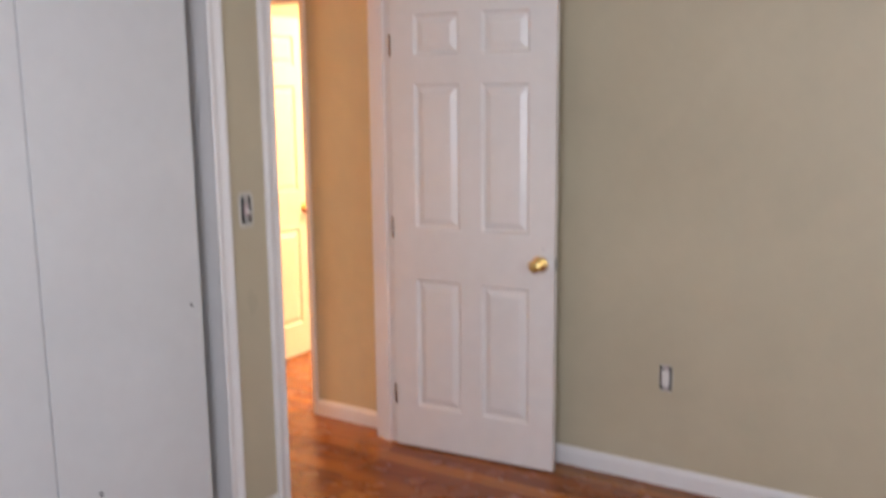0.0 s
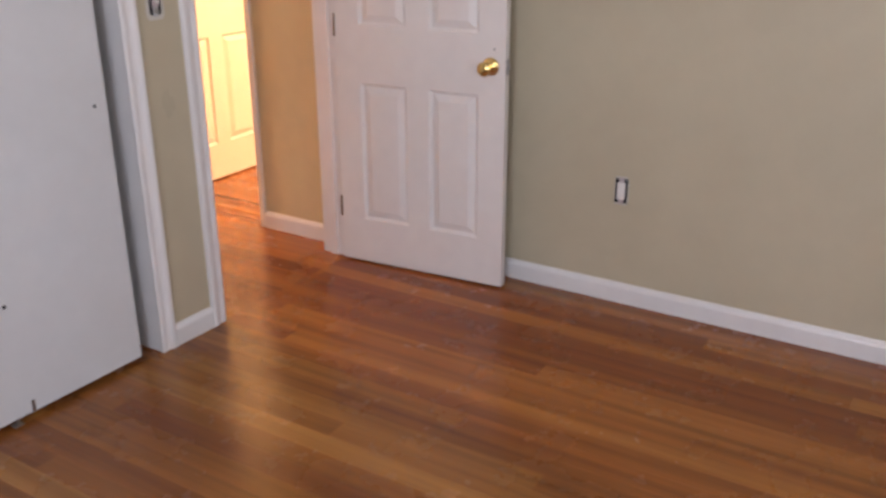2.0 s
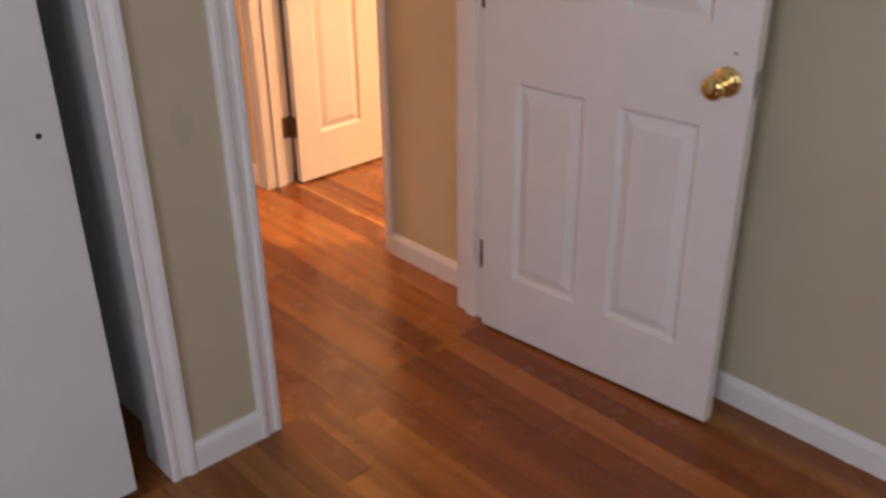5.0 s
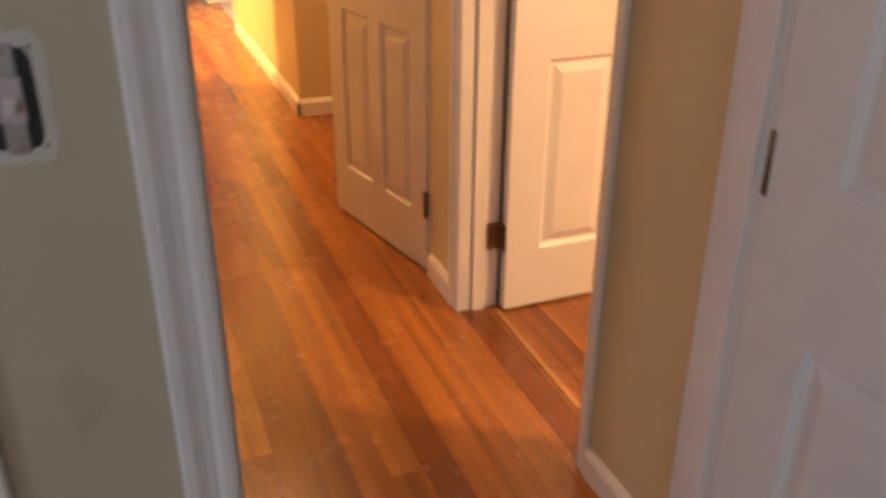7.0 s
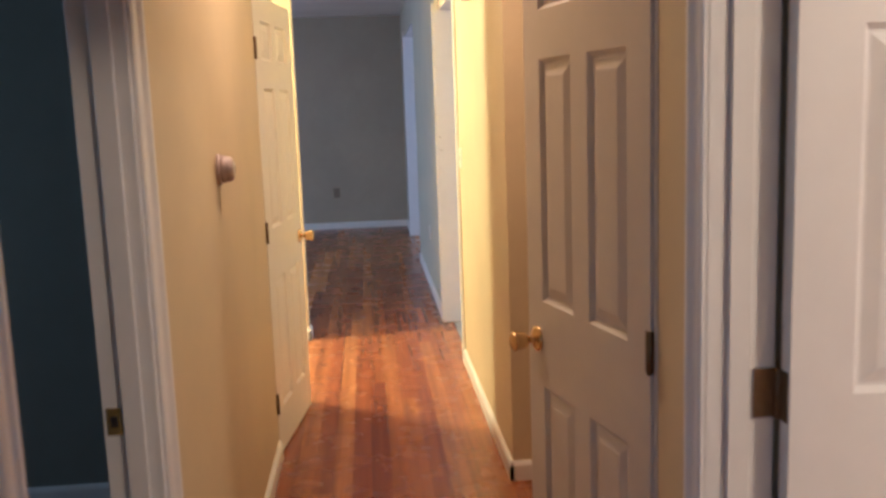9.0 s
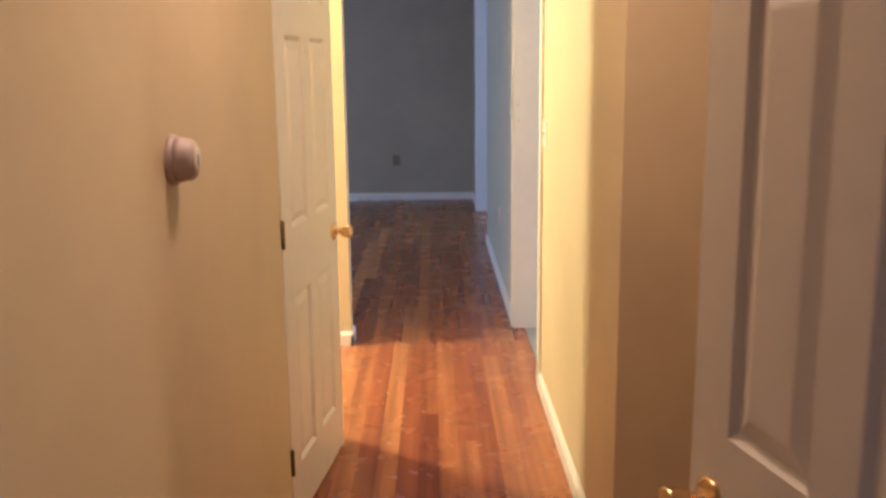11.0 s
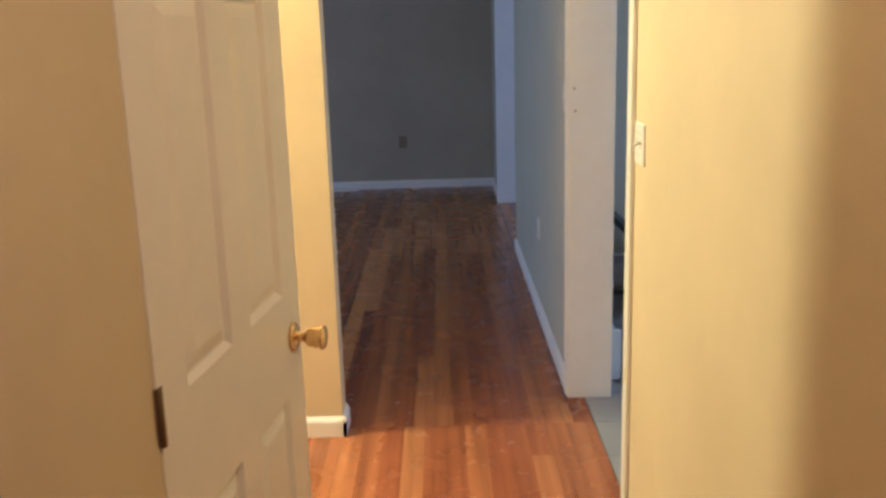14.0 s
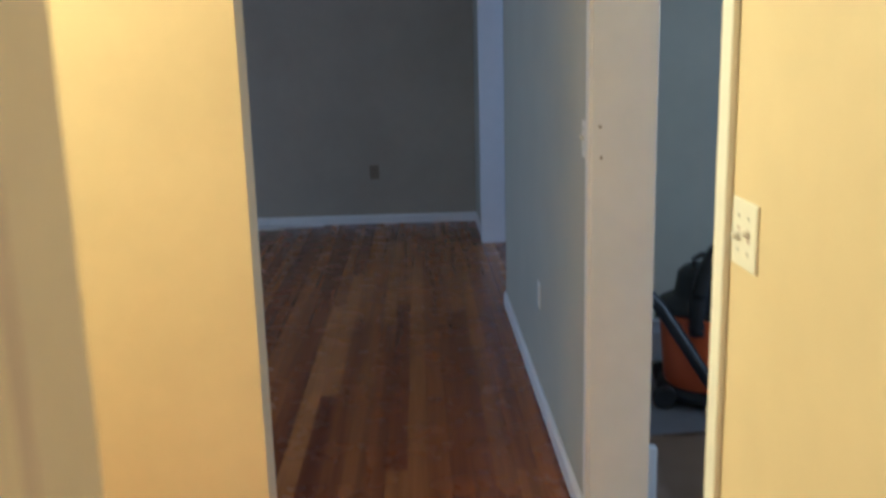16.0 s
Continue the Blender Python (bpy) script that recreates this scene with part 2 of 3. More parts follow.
def jamb(name, axis, face0, face1, b0, b1, head, label, stop=None, t=0.018):
    """Lining boards inside an opening with a door stop."""
    th = empty(name)
    tagged(th, label, "door frame", kind="structure")

    def board(nm, u0, u1, v0, v1, z0, z1):
        bm = bmesh.new()
        if axis == "x":
            box(bm, v0, v1, u0, u1, z0, z1, 0.0015, 1)
        else:
            box(bm, u0, u1, v0, v1, z0, z1, 0.0015, 1)
        part(nm, bm, TRIM, th)
    f0, f1 = face0 - 0.003, face1 + 0.003
    board("side_board", b0 - 0.001, b0 + t, f0, f1, 0.0, head - t)
    board("side_board", b1 - t, b1 + 0.001, f0, f1, 0.0, head - t)
    board("head_board", b0, b1, f0, f1, head - t, head)
    if stop:
        board("door_stop", b0 + t, b0 + t + 0.011, stop[0], stop[1], 0.0, head - t - 0.011)
        board("door_stop", b1 - t - 0.011, b1 - t, stop[0], stop[1], 0.0, head - t - 0.011)
        board("door_stop", b0 + t, b1 - t, stop[0], stop[1], head - t - 0.011, head - t)
    return th


BASE = [(0.0, 0.0), (0.015, 0.0), (0.015, 0.061), (0.012, 0.070), (0.007, 0.077), (0.005, 0.082), (0.0, 0.082)]


def baseboard(axis, face, side, b0, b1, label="white painted wooden baseboard along the wall foot"):
    bm = bmesh.new()
    rows = []
    for b in (b0, b1):
        rows.append([bm.verts.new((face + side * d, b, z) if axis == "x" else (b, face + side * d, z)) for d, z in BASE])
    for i in range(len(BASE) - 1):
        bm.faces.new((rows[0][i], rows[0][i + 1], rows[1][i + 1], rows[1][i]))
    bm.faces.new(rows[0])
    bm.faces.new(rows[1])
    bmesh.ops.recalc_face_normals(bm, faces=bm.faces)
    return tagged(mesh_ob("baseboard", bm, TRIM), label, "baseboard", kind="structure")


# ---- structure ----
H = 2.74
wall("wall_bedroom_east", "x", 0.083, 0.22, -4.2, 0.0, [], (TAN, TAN, TAN), "tan painted bedroom wall with an open outlet box")
wall("wall_bedroom_south", "y", -4.32, -4.2, -4.52, 0.22, [(-3.35, -1.85, 0.9, 2.1)], (TAN, TAN, TAN), "tan painted bedroom wall with a window")
wall("wall_bedroom_west", "x", -4.52, -4.40, -4.2, 0.0, [(-2.85, -1.55, 0.9, 2.1)], (TAN, TAN, TAN), "tan painted bedroom wall with a window")
wall("wall_bedroom_north", "y", 0.0, 0.12, -4.52, 0.22, [(-3.10, -1.160, 0, 2.07), (-0.884, -0.082, 0, 2.06)], (TAN, CREAM, TRIM),
     "tan painted wall with closet opening and doorway")
wall("wall_closet_back", "y", 0.74, 0.84, -4.52, -1.125, [], (CEIL, TEAL, CEIL), "plain white closet back wall")
wall("wall_closet_side", "x", -3.22, -3.12, 0.12, 0.74, [], (CEIL, CEIL, CEIL), "plain white closet side wall")
wall("wall_hall_west_near", "x", -1.125, -1.02, 0.12, 0.79, [], (CEIL, CREAM, TRIM), "cream painted hall wall with a light switch")
wall("wall_hall_west", "x", -1.125, -1.02, 0.79, 4.62, [(0.99, 1.738, 0, 2.06), (3.865, 4.617, 0, 2.06)], (TEAL, CREAM, TRIM),
     "cream painted hall wall with doorways")
wall("wall_hall_east", "x", 0.0, 0.12, 0.12, 2.35, [(0.580, 1.393, 0, 2.06), (1.641, 2.325, 0, 2.06)], (CREAM, TAN, TRIM),
     "cream painted hall wall with two doorways")
wall("wall_hall_east_far", "x", -0.025, 0.105, 3.45, 5.30, [], (CREAM, SAGE, CREAM), "cream painted hall wall beside the kitchen opening")
wall("wall_kitchen_header", "x", -0.03, 0.105, 5.30, 6.33, [(5.30, 6.33, 0, 2.20)], (CREAM, SAGE, TRIM), "painted wall above the kitchen opening")
wall("wall_living_east", "x", -0.06, 0.115, 6.33, 11.97, [(9.13, 10.97, 0, 2.38)], (SAGE, SAGE, TRIM), "sage grey painted living room wall")
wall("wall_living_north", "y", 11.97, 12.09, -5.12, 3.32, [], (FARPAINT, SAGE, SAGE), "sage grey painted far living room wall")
wall("wall_alcove_north", "y", 6.00, 6.12, -5.12, -1.015, [], (CREAM, SAGE, CREAM), "brightly lit cream painted wall end")
wall("wall_alcove_south", "y", 4.62, 4.74, -5.12, -1.02, [], (CEIL, CREAM, CREAM), "cream painted side passage wall")
wall("wall_outer_west", "x", -5.12, -5.0, 4.62, 11.97, [(7.4, 8.6, 0.9, 2.1)], (SAGE, SAGE, SAGE), "painted living room wall with a window")
wall("wall_blue_room_north", "y", 3.50, 3.60, -4.72, -1.125, [], (TEAL, CEIL, TEAL), "dull teal painted bedroom wall")
wall("wall_blue_room_west", "x", -4.72, -4.60, 0.84, 3.5, [(1.75, 2.65, 0.9, 2.1)], (TEAL, TEAL, TEAL), "dull teal painted wall with a window")
wall("wall_linen_closet", "x", -1.85, -1.75, 3.60, 4.62, [], (CEIL, CEIL, CEIL), "plain white closet wall")
wall("wall_outer_east", "x", 3.20, 3.32, -2.0, 11.97, [(-0.6, 0.6, 0.9, 2.1), (4.75, 5.95, 1.1, 2.1), (9.4, 10.6, 1.1, 2.1)], (SAGE, SAGE, SAGE), "painted outer wall with windows")
wall("wall_east_bedroom_south", "y", -2.1, -2.0, 0.22, 3.32, [], (TAN, TAN, TAN), "tan painted wall")
wall("wall_east_bedroom_north", "y", 1.46, 1.56, 0.12, 3.2, [], (TAN, CEIL, TAN), "tan painted wall behind the open door")
wall("wall_closet_east", "x", 0.78, 0.88, 1.56, 2.23, [], (CEIL, CEIL, CEIL), "plain white closet wall")
wall("wall_recess_south", "y", 2.25, 2.35, 0.12, 1.6, [], (CEIL, CREAM, CREAM), "cream painted recess wall")
wall("wall_recess_north", "y", 3.45, 3.57, 0.105, 1.7, [], (CREAM, SAGE, CREAM), "cream painted recess wall")
wall("wall_recess_east", "x", 1.6, 1.7, 2.25, 3.45, [], (CREAM, SAGE, CREAM), "cream painted recess wall")
wall("wall_kitchen_south", "y", 4.40, 4.5, 0.105, 3.2, [], (SAGE, SAGE, SAGE), "painted kitchen wall")
wall("wall_kitchen_north", "y", 7.97, 8.07, 0.09, 3.2, [], (SAGE, SAGE, SAGE), "pale sage painted kitchen wall")

bm = bmesh.new()
box(bm, -5.12, 3.32, -4.32, 12.09, H, H + 0.12)
tagged(mesh_ob("ceiling", bm, CEIL), "flat white painted ceiling", "ceiling", kind="structure")

# casings and linings
casing("trim_bedroom_door", "y", 0.0, -1, -0.866, -0.100, 2.042, "white moulded casing round the bedroom doorway", width=0.064)
casing("trim_bedroom_door_hall", "y", 0.12, 1, -0.866, -0.100, 2.042, "white moulded casing on the hall side")
jamb("door_frame_bedroom", "y", 0.0, 0.12, -0.884, -0.082, 2.06, "white painted bedroom door frame", stop=(0.045, 0.085))
casing("trim_closet", "y", 0.0, -1, -3.08, -1.178, 2.05, "white moulded casing round the closet opening", width=0.064)
jamb("door_frame_closet", "y", 0.0, 0.12, -3.10, -1.160, 2.07, "white painted closet frame")
casing("trim_blue_room", "x", -1.02, 1, 1.008, 1.735, 2.042, "white moulded casing round the teal room doorway", width=0.088)
jamb("door_frame_blue_room", "x", -1.125, -1.02, 0.99, 1.738, 2.06, "white painted door frame of the teal room", stop=(-1.085, -1.045))
casing("trim_east_bedroom", "x", 0.0, -1, 0.598, 1.375, 2.042, "white moulded casing round the east bedroom doorway", legs="high")
bm = bmesh.new()
box(bm, -0.013, 0.0, 0.566, 0.598, 0, 2.042, 0.003, 2)
tagged(mesh_ob("trim_east_bedroom_near", bm, TRIM), "narrow white casing leg of the east bedroom doorway", "trim", kind="structure")
jamb("door_frame_east_bedroom", "x", 0.0, 0.12, 0.580, 1.393, 2.06, "white painted east bedroom door frame", stop=(0.035, 0.075))
jamb("door_frame_closet_east", "x", 0.0, 0.12, 1.641, 2.325, 2.06, "white painted hall closet frame", stop=(0.04, 0.08))
jamb("door_frame_linen", "x", -1.125, -1.02, 3.865, 4.617, 2.06, "white painted linen closet frame", stop=(-1.10, -1.06))
bm = bmesh.new()
box(bm, -0.072, 0.118, 6.312, 6.334, 0, 2.20, 0.003, 2)
tagged(mesh_ob("trim_kitchen_post", bm, TRIM), "wide white painted board lining the kitchen opening", "trim", kind="structure")
bm = bmesh.new()
box(bm, -0.078, -0.060, 6.334, 6.385, 0, 2.25, 0.004, 2)
tagged(mesh_ob("trim_kitchen_casing", bm, TRIM), "narrow white casing edge", "trim", kind="structure")
bm = bmesh.new()
box(bm, -0.034, 0.11, 5.300, 5.316, 0, 2.20, 0.003, 2)
box(bm, -0.040, -0.025, 5.245, 5.300, 0, 2.25, 0.004, 2)
tagged(mesh_ob("trim_kitchen_near", bm, TRIM), "white painted edge of the kitchen opening", "trim", kind="structure")
bm = bmesh.new()
box(bm, -0.085, 0.10, 10.955, 10.972, 0, 2.38, 0.003, 2)
box(bm, -0.085, -0.060, 10.972, 11.05, 0, 2.44, 0.003, 2)
tagged(mesh_ob("trim_dining_post", bm, TRIM), "white painted post lining the dining opening", "trim", kind="structure")

# baseboards
baseboard("x", 0.083, -1, -4.2, -0.0)
baseboard("y", 0.0, -1, -1.113, -0.930)
baseboard("y", 0.0, -1, -4.4, -3.172)
baseboard("x", 0.0, -1, 0.138, 0.564)
baseboard("x", 0.0, -1, 1.441, 1.638)
baseboard("x", -1.02, 1, 0.138, 0.919)
baseboard("x", -1.02, 1, 1.824, 3.862)
baseboard("x", -1.02, 1, 4.622, 4.755)
baseboard("x", -0.025, -1, 3.435, 5.245)
baseboard("y", 3.45, -1, -0.040, 1.6)
baseboard("y", 2.35, 1, 0.0, 1.6)
baseboard("y", 6.00, -1, -5.0, -1.0)
baseboard("x", -1.015, 1, 5.985, 6.135)
baseboard("y", 4.74, 1, -5.0, -1.02)
baseboard("x", -0.06, -1, 6.385, 9.13)
baseboard("x", -0.06, -1, 11.05, 11.97)
baseboard("y", 11.97, -1, -5.0, -0.06)
baseboard("y", 3.50, -1, -4.6, -1.125)

# ---- doors ----


def knob(parent, name, x, z, y, side):
    """A brass knob on a turned neck; side: the way it stands out along y."""
    bm = bmesh.new()
    lathe(bm, [(side * a, r) for a, r in ((0.012, 0.013), (0.018, 0.0105), (0.029, 0.0105), (0.032, 0.0165), (0.036, 0.0205), (0.042, 0.0218), (0.062, 0.0250), (0.067, 0.0268), (0.071, 0.0262), (0.0735, 0.0235), (0.0725, 0.020), (0.074, 0.018), (0.0755, 0.010), (0.0758, 0.003))], 24, "y")
    bmesh.ops.recalc_face_normals(bm, faces=bm.faces)
    k = part(name, bm, BRASS, parent, "polished brass door knob", Matrix.Translation((x, y, z)))
    bm = bmesh.new()
    lathe(bm, [(side * a, r) for a, r in ((0.0, 0.034), (0.0035, 0.0345), (0.0075, 0.031), (0.0095, 0.026), (0.0085, 0.022), (0.012, 0.0165), (0.016, 0.0125))], 24, "y")
    bmesh.ops.recalc_face_normals(bm, faces=bm.faces)
    part("rosette", bm, BRASS, k)
    return k


def six_panel_door(name, width, m, hinge_side, label, height=2.03, plate=False, face_plate=True, knob_height=0.906):
    """Leaf from x=0 (hinge edge) to x=width, y=0..0.035 thick, hinge knuckles on hinge_side (-1: y=0 face)."""
    th = empty(name, m)
    tagged(th, label, "door", kind="structure")
    s = 0.112 if width > 0.7 else 0.096
    mull = 0.10 if width > 0.7 else 0.085
    pw = (width - 2 * s - mull) / 2
    xs = [(s, s + pw), (s + pw + mull, width - s)]
    zs = [(0.195, 0.785), (1.015, 1.635), (1.755, 1.925)]
    t = 0.035
    bm = bmesh.new()
    box(bm, 0, s, 0, t, 0, height)
    box(bm, width - s, width, 0, t, 0, height)
    edges = [0.0] + [v for z in zs for v in z] + [height]
    for i in range(0, len(edges), 2):
        box(bm, s, width - s, 0, t, edges[i], edges[i + 1])
    for z0, z1 in zs:
        box(bm, s + pw, s + pw + mull, 0, t, z0, z1)
    bmesh.ops.remove_doubles(bm, verts=bm.verts, dist=1e-5)
    leaf = part("leaf", bm, DOOR, th)
    ring = [(0.0, 0.0), (0.004, 0.004), (0.011, 0.0115), (0.016, 0.0115), (0.042, 0.002), (0.047, 0.0015)]
    for x0, x1 in xs:
        for z0, z1 in zs:
            bm = bmesh.new()
            for face, sg in ((0.0, 1), (t, -1)):
                rows = [[bm.verts.new((xx, face + sg * d, zz)) for xx, zz in
                         ((x0 + i, z0 + i), (x1 - i, z0 + i), (x1 - i, z1 - i), (x0 + i, z1 - i))] for i, d in ring]
                for p, q in zip(rows, rows[1:]):
                    for k in range(4):
                        bm.faces.new((p[k], p[(k + 1) % 4], q[(k + 1) % 4], q[k]))
                bm.faces.new(rows[-1])
            bmesh.ops.recalc_face_normals(bm, faces=bm.faces)
            part("panel", bm, DOOR, leaf)
    kr = 0.0062 if face_plate else 0.0052
    yk = -0.004 if hinge_side < 0 else t + 0.004
    if not face_plate:
        yk = 0.001
    for z in (0.240, 1.012, 1.80):
        bm = bmesh.new()
        lathe(bm, [(z - 0.046, 0.004), (z - 0.044, kr), (z + 0.044, kr), (z + 0.046, 0.004)], 10, "z")
        bmesh.ops.translate(bm, verts=bm.verts, vec=(-0.003, yk, 0))
        y0, y1 = (-0.002 if face_plate else 0.002, t - 0.006) if hinge_side < 0 else (0.006, t + 0.002)
        box(bm, -0.0025, 0.0005, y0, y1, z - 0.044, z + 0.044)
        yf = -0.0015 if hinge_side < 0 else t
        if face_plate:
            box(bm, 0.0, 0.017, yf, yf + 0.0015, z - 0.044, z + 0.044)
        if plate:
            box(bm, -0.044, -0.006, 0.0445, 0.0475, z - 0.044, z + 0.044)
        part("hinge", bm, AGED, th, "dark aged brass hinge")
    zk = knob_height
    knob(th, "knob", width - 0.06, zk, 0.0, -1)
    knob(th, "knob", width - 0.06, zk, t, 1)
    bm = bmesh.new()
    box(bm, width - 0.001, width + 0.0015, 0.006, t - 0.006, zk - 0.029, zk + 0.029, 0.0004, 1)
    box(bm, width, width + 0.010, 0.011, 0.024, zk - 0.011, zk + 0.011, 0.003, 2)
    part("latch", bm, STEEL, th, "steel latch plate")
    return th


# leaf frame: x along the leaf, y across it
bedroom_door = six_panel_door("door_1", 0.757, pose(-0.128, -0.008, 0.010, 0, 0, -84.9), -1, "white six-panel door standing open against the tan wall", face_plate=False, knob_height=0.897)
# screw hole: nothing is drilled, a near-black disc paints its shade
bm = bmesh.new()
lathe(bm, [(-0.0008, 0.0035), (0.003, 0.0035)], 10, "y")
part("screw_hole", bm, NEARBLACK, bedroom_door, "tiny screw hole above the knob, its shade painted as a near-black disc", Matrix.Translation((0.757 - 0.048, 0.0, 0.962)))
six_panel_door("door_2", 0.762, pose(0.127, 1.325, 0.010, 0, 0, 0.5), 1, "white six-panel door open into the east bedroom", plate=True)
six_panel_door("door_3", 0.642, pose(0.0243, 1.6668, 0.010, 0, 0, 102.6), 1, "white six-panel closet door standing ajar into the hall")
six_panel_door("door_4", 0.736, pose(-1.0173, 3.861, 0.010, 0, 0, 82.6), -1, "white six-panel closet door ajar beside a lit passage")

# ---- closet panels ----


def closet_panel(x0, x1, marks):
    th = empty("closet_door", pose(x0, 0.0, 0.022))
    tagged(th, "flat white painted folding closet panel with screw holes", "closet door", group="folding closet panels")
    bm = bmesh.new()
    box(bm, 0, x1 - x0, 0.0, 0.034, 0, 2.012, 0.0025, 2)
    slab = part("panel", bm, SLAB, th)
    # the slab stays uncut; near-black discs paint the shade in its screw holes
    for x, z, r in marks:
        bm = bmesh.new()
        lathe(bm, [(0.004, r), (-0.0008, r)], 12, "y")
        bmesh.ops.recalc_face_normals(bm, faces=bm.faces)
        part("screw_hole", bm, NEARBLACK, slab, "screw hole, its shade painted as a near-black disc", Matrix.Translation((x - x0, 0, z - 0.022)))
    return th, slab


th, slab = closet_panel(-1.862, -1.262, [(-1.718, 0.392, 0.007), (-1.309, 0.912, 0.006), (-1.776, 0.335, 0.0025)])
bm = bmesh.new()
box(bm, 0.170, 0.182, -0.0025, 0.0005, 0.0, 0.042, 0.001, 1)
part("guide_tab", bm, STEEL, slab, "small zinc guide tab")
th, slab = closet_panel(-2.468, -1.866, [])
th, slab = closet_panel(-3.074, -2.472, [])
bm = bmesh.new()
box(bm, -1.760, -1.728, -0.006, 0.020, 0.0, 0.006, 0.0015, 1)
box(bm, -1.750, -1.738, -0.004, 0.000, 0.004, 0.028, 0.001, 1)
tagged(mesh_ob("floor_guide", bm, STEEL), "small zinc closet door floor guide", "floor guide")

# ---- boxes, plates, switches ----


def face_pose(axis, face, side, b, z):
    """Pose with local x along the wall, y out of the wall, z up."""
    if axis == "x":
        return pose(face, b, z, 0, 0, 90 if side < 0 else -90)
    return pose(b, face, z, 0, 0, 0 if side > 0 else 180)


def screw(bm, x, z, y, r=0.0035):
    vs0 = len(bm.verts)
    lathe(bm, [(y - 0.001, r), (y + 0.0012, r), (y + 0.0018, r * 0.6)], 10, "y")
    bm.verts.ensure_lookup_table()
    bmesh.ops.translate(bm, verts=bm.verts[vs0:], vec=(x, 0, z))


def plate(name, m, w, h, label, category, mat=PLASTIC, toggles=(), receptacles=0):
    th = empty(name, m)
    tagged(th, label, category)
    bm = bmesh.new()
    box(bm, -w / 2, w / 2, 0, 0.006, -h / 2, h / 2, 0.0025, 2)
    cover = part("cover_plate", bm, mat, th)
    for x, up in toggles:
        bm = bmesh.new()
        box(bm, -0.0052, 0.0052, -0.002, 0.016, -0.0045, 0.0045, 0.0018, 2)
        part("toggle", bm, mat, th, m=pose(x, 0.004, 0.0, 32 if up else -32))
        bm = bmesh.new()
        box(bm, x - 0.0065, x + 0.0065, 0.0055, 0.0066, -0.012, 0.012, 0.0004, 1)
        part("slot", bm, NEARBLACK if mat is not PLASTIC else GREYPLASTIC, cover)
        for z in (-0.030, 0.030):
            bm = bmesh.new()
            screw(bm, x, z, 0.006)
            part("screw", bm, STEEL, cover)
    for i in range(receptacles):
        z = 0.0195 if i == 0 else -0.0195
        bm = bmesh.new()
        lathe(bm, [(0.005, 0.0165), (0.0075, 0.0165), (0.0082, 0.0155)], 20, "y")
        bmesh.ops.translate(bm, verts=bm.verts, vec=(0, 0, z))
        r = part("receptacle", bm, mat, th)
        for x in (-0.0062, 0.0062):
            bm = bmesh.new()
            box(bm, x - 0.001, x + 0.001, 0.0075, 0.0088, z - 0.001, z + 0.007)
            part("slot", bm, NEARBLACK, r)
    return th


def open_box(name, m, label, category, switch):
    """A wall box with its cover off: plaster patch, near-black sheet painted as the gap's shade, steel yoke and the
    device in the middle.
    """
    th = empty(name, m)
    tagged(th, label, category)
    bm = bmesh.new()
    pw, ph = (0.037, 0.064) if switch else (0.0285, 0.056)
    n = 28
    rim, rin = [], []
    for i in range(n):
        a = 2 * math.pi * i / n
        c, s = math.cos(a), math.sin(a)
        k = (abs(c) ** 8 + abs(s) ** 8) ** (-1 / 8)
        j = 1 + 0.02 * math.sin(3.7 * i) + 0.015 * math.sin(9.1 * i)
        rim.append(bm.verts.new((c * k * pw * j, 0.0006, s * k * ph * j)))
        rin.append(bm.verts.new((c * k * 0.0245, 0.0014, s * k * 0.049)))
    for i in range(n):
        bm.faces.new((rim[i], rim[(i + 1) % n], rin[(i + 1) % n], rin[i]))
    bmesh.ops.recalc_face_normals(bm, faces=bm.faces)
    part("plaster_patch", bm, PLASTER, th, "rough white plaster patch round the box")
    # no recess is cut; this flat black sheet paints the shade inside the box
    bm = bmesh.new()
    box(bm, -0.026, 0.026, 0.0004, 0.0012, -0.050, 0.050)
    part("box_shade", bm, NEARBLACK, th, "flat near-black sheet painted as the shaded inside of the wall box")
    bm = bmesh.new()
    box(bm, -0.0105, 0.0105, 0.0018, 0.0036, -0.053, 0.053, 0.0012, 1)
    yoke = part("yoke", bm, STEEL if switch else GREYPLASTIC, th)
    bm = bmesh.new()
    if switch:
        box(bm, -0.0125, 0.0125, 0.002, 0.0065, -0.022, 0.022, 0.0015, 2)
        part("switch_body", bm, GREYPLASTIC, th)
        bm = bmesh.new()
        box(bm, -0.005, 0.005, 0.0, 0.016, -0.0045, 0.0045, 0.0015, 2)
        part("toggle", bm, PLASTIC, th, m=pose(0, 0.005, 0, -30))
    else:
        box(bm, -0.0165, 0.0165, 0.002, 0.0075, -0.034, 0.034, 0.005, 3)
        part("receptacle_body", bm, PLASTIC, th)
    for z in (-0.045, 0.045):
        bm = bmesh.new()
        screw(bm, 0, z, 0.0036)
        part("screw", bm, STEEL, yoke)
    return th


open_box("light_switch", face_pose("y", 0.0, -1, -1.030, 1.205), "uncovered light switch in a plaster-edged wall box", "light switch", True)
open_box("wall_outlet", face_pose("x", 0.083, -1, -1.197, 0.458), "uncovered white outlet in an open wall box", "outlet", False)
plate("light_switch", face_pose("x", -1.02, 1, 0.770, 1.188), 0.072, 0.119, "pale plastic switch plate on the cream hall wall", "light switch", toggles=[(0.0, True)])
plate("light_switch", face_pose("x", -0.025, -1, 5.172, 1.243), 0.114, 0.116, "white double switch plate beside the kitchen opening", "light switch", toggles=[(-0.023, True), (0.023, False)])
plate("light_switch", face_pose("x", -0.06, -1, 6.475, 1.28), 0.071, 0.116, "white single switch plate on the sage wall", "light switch", toggles=[(0.0, True)])
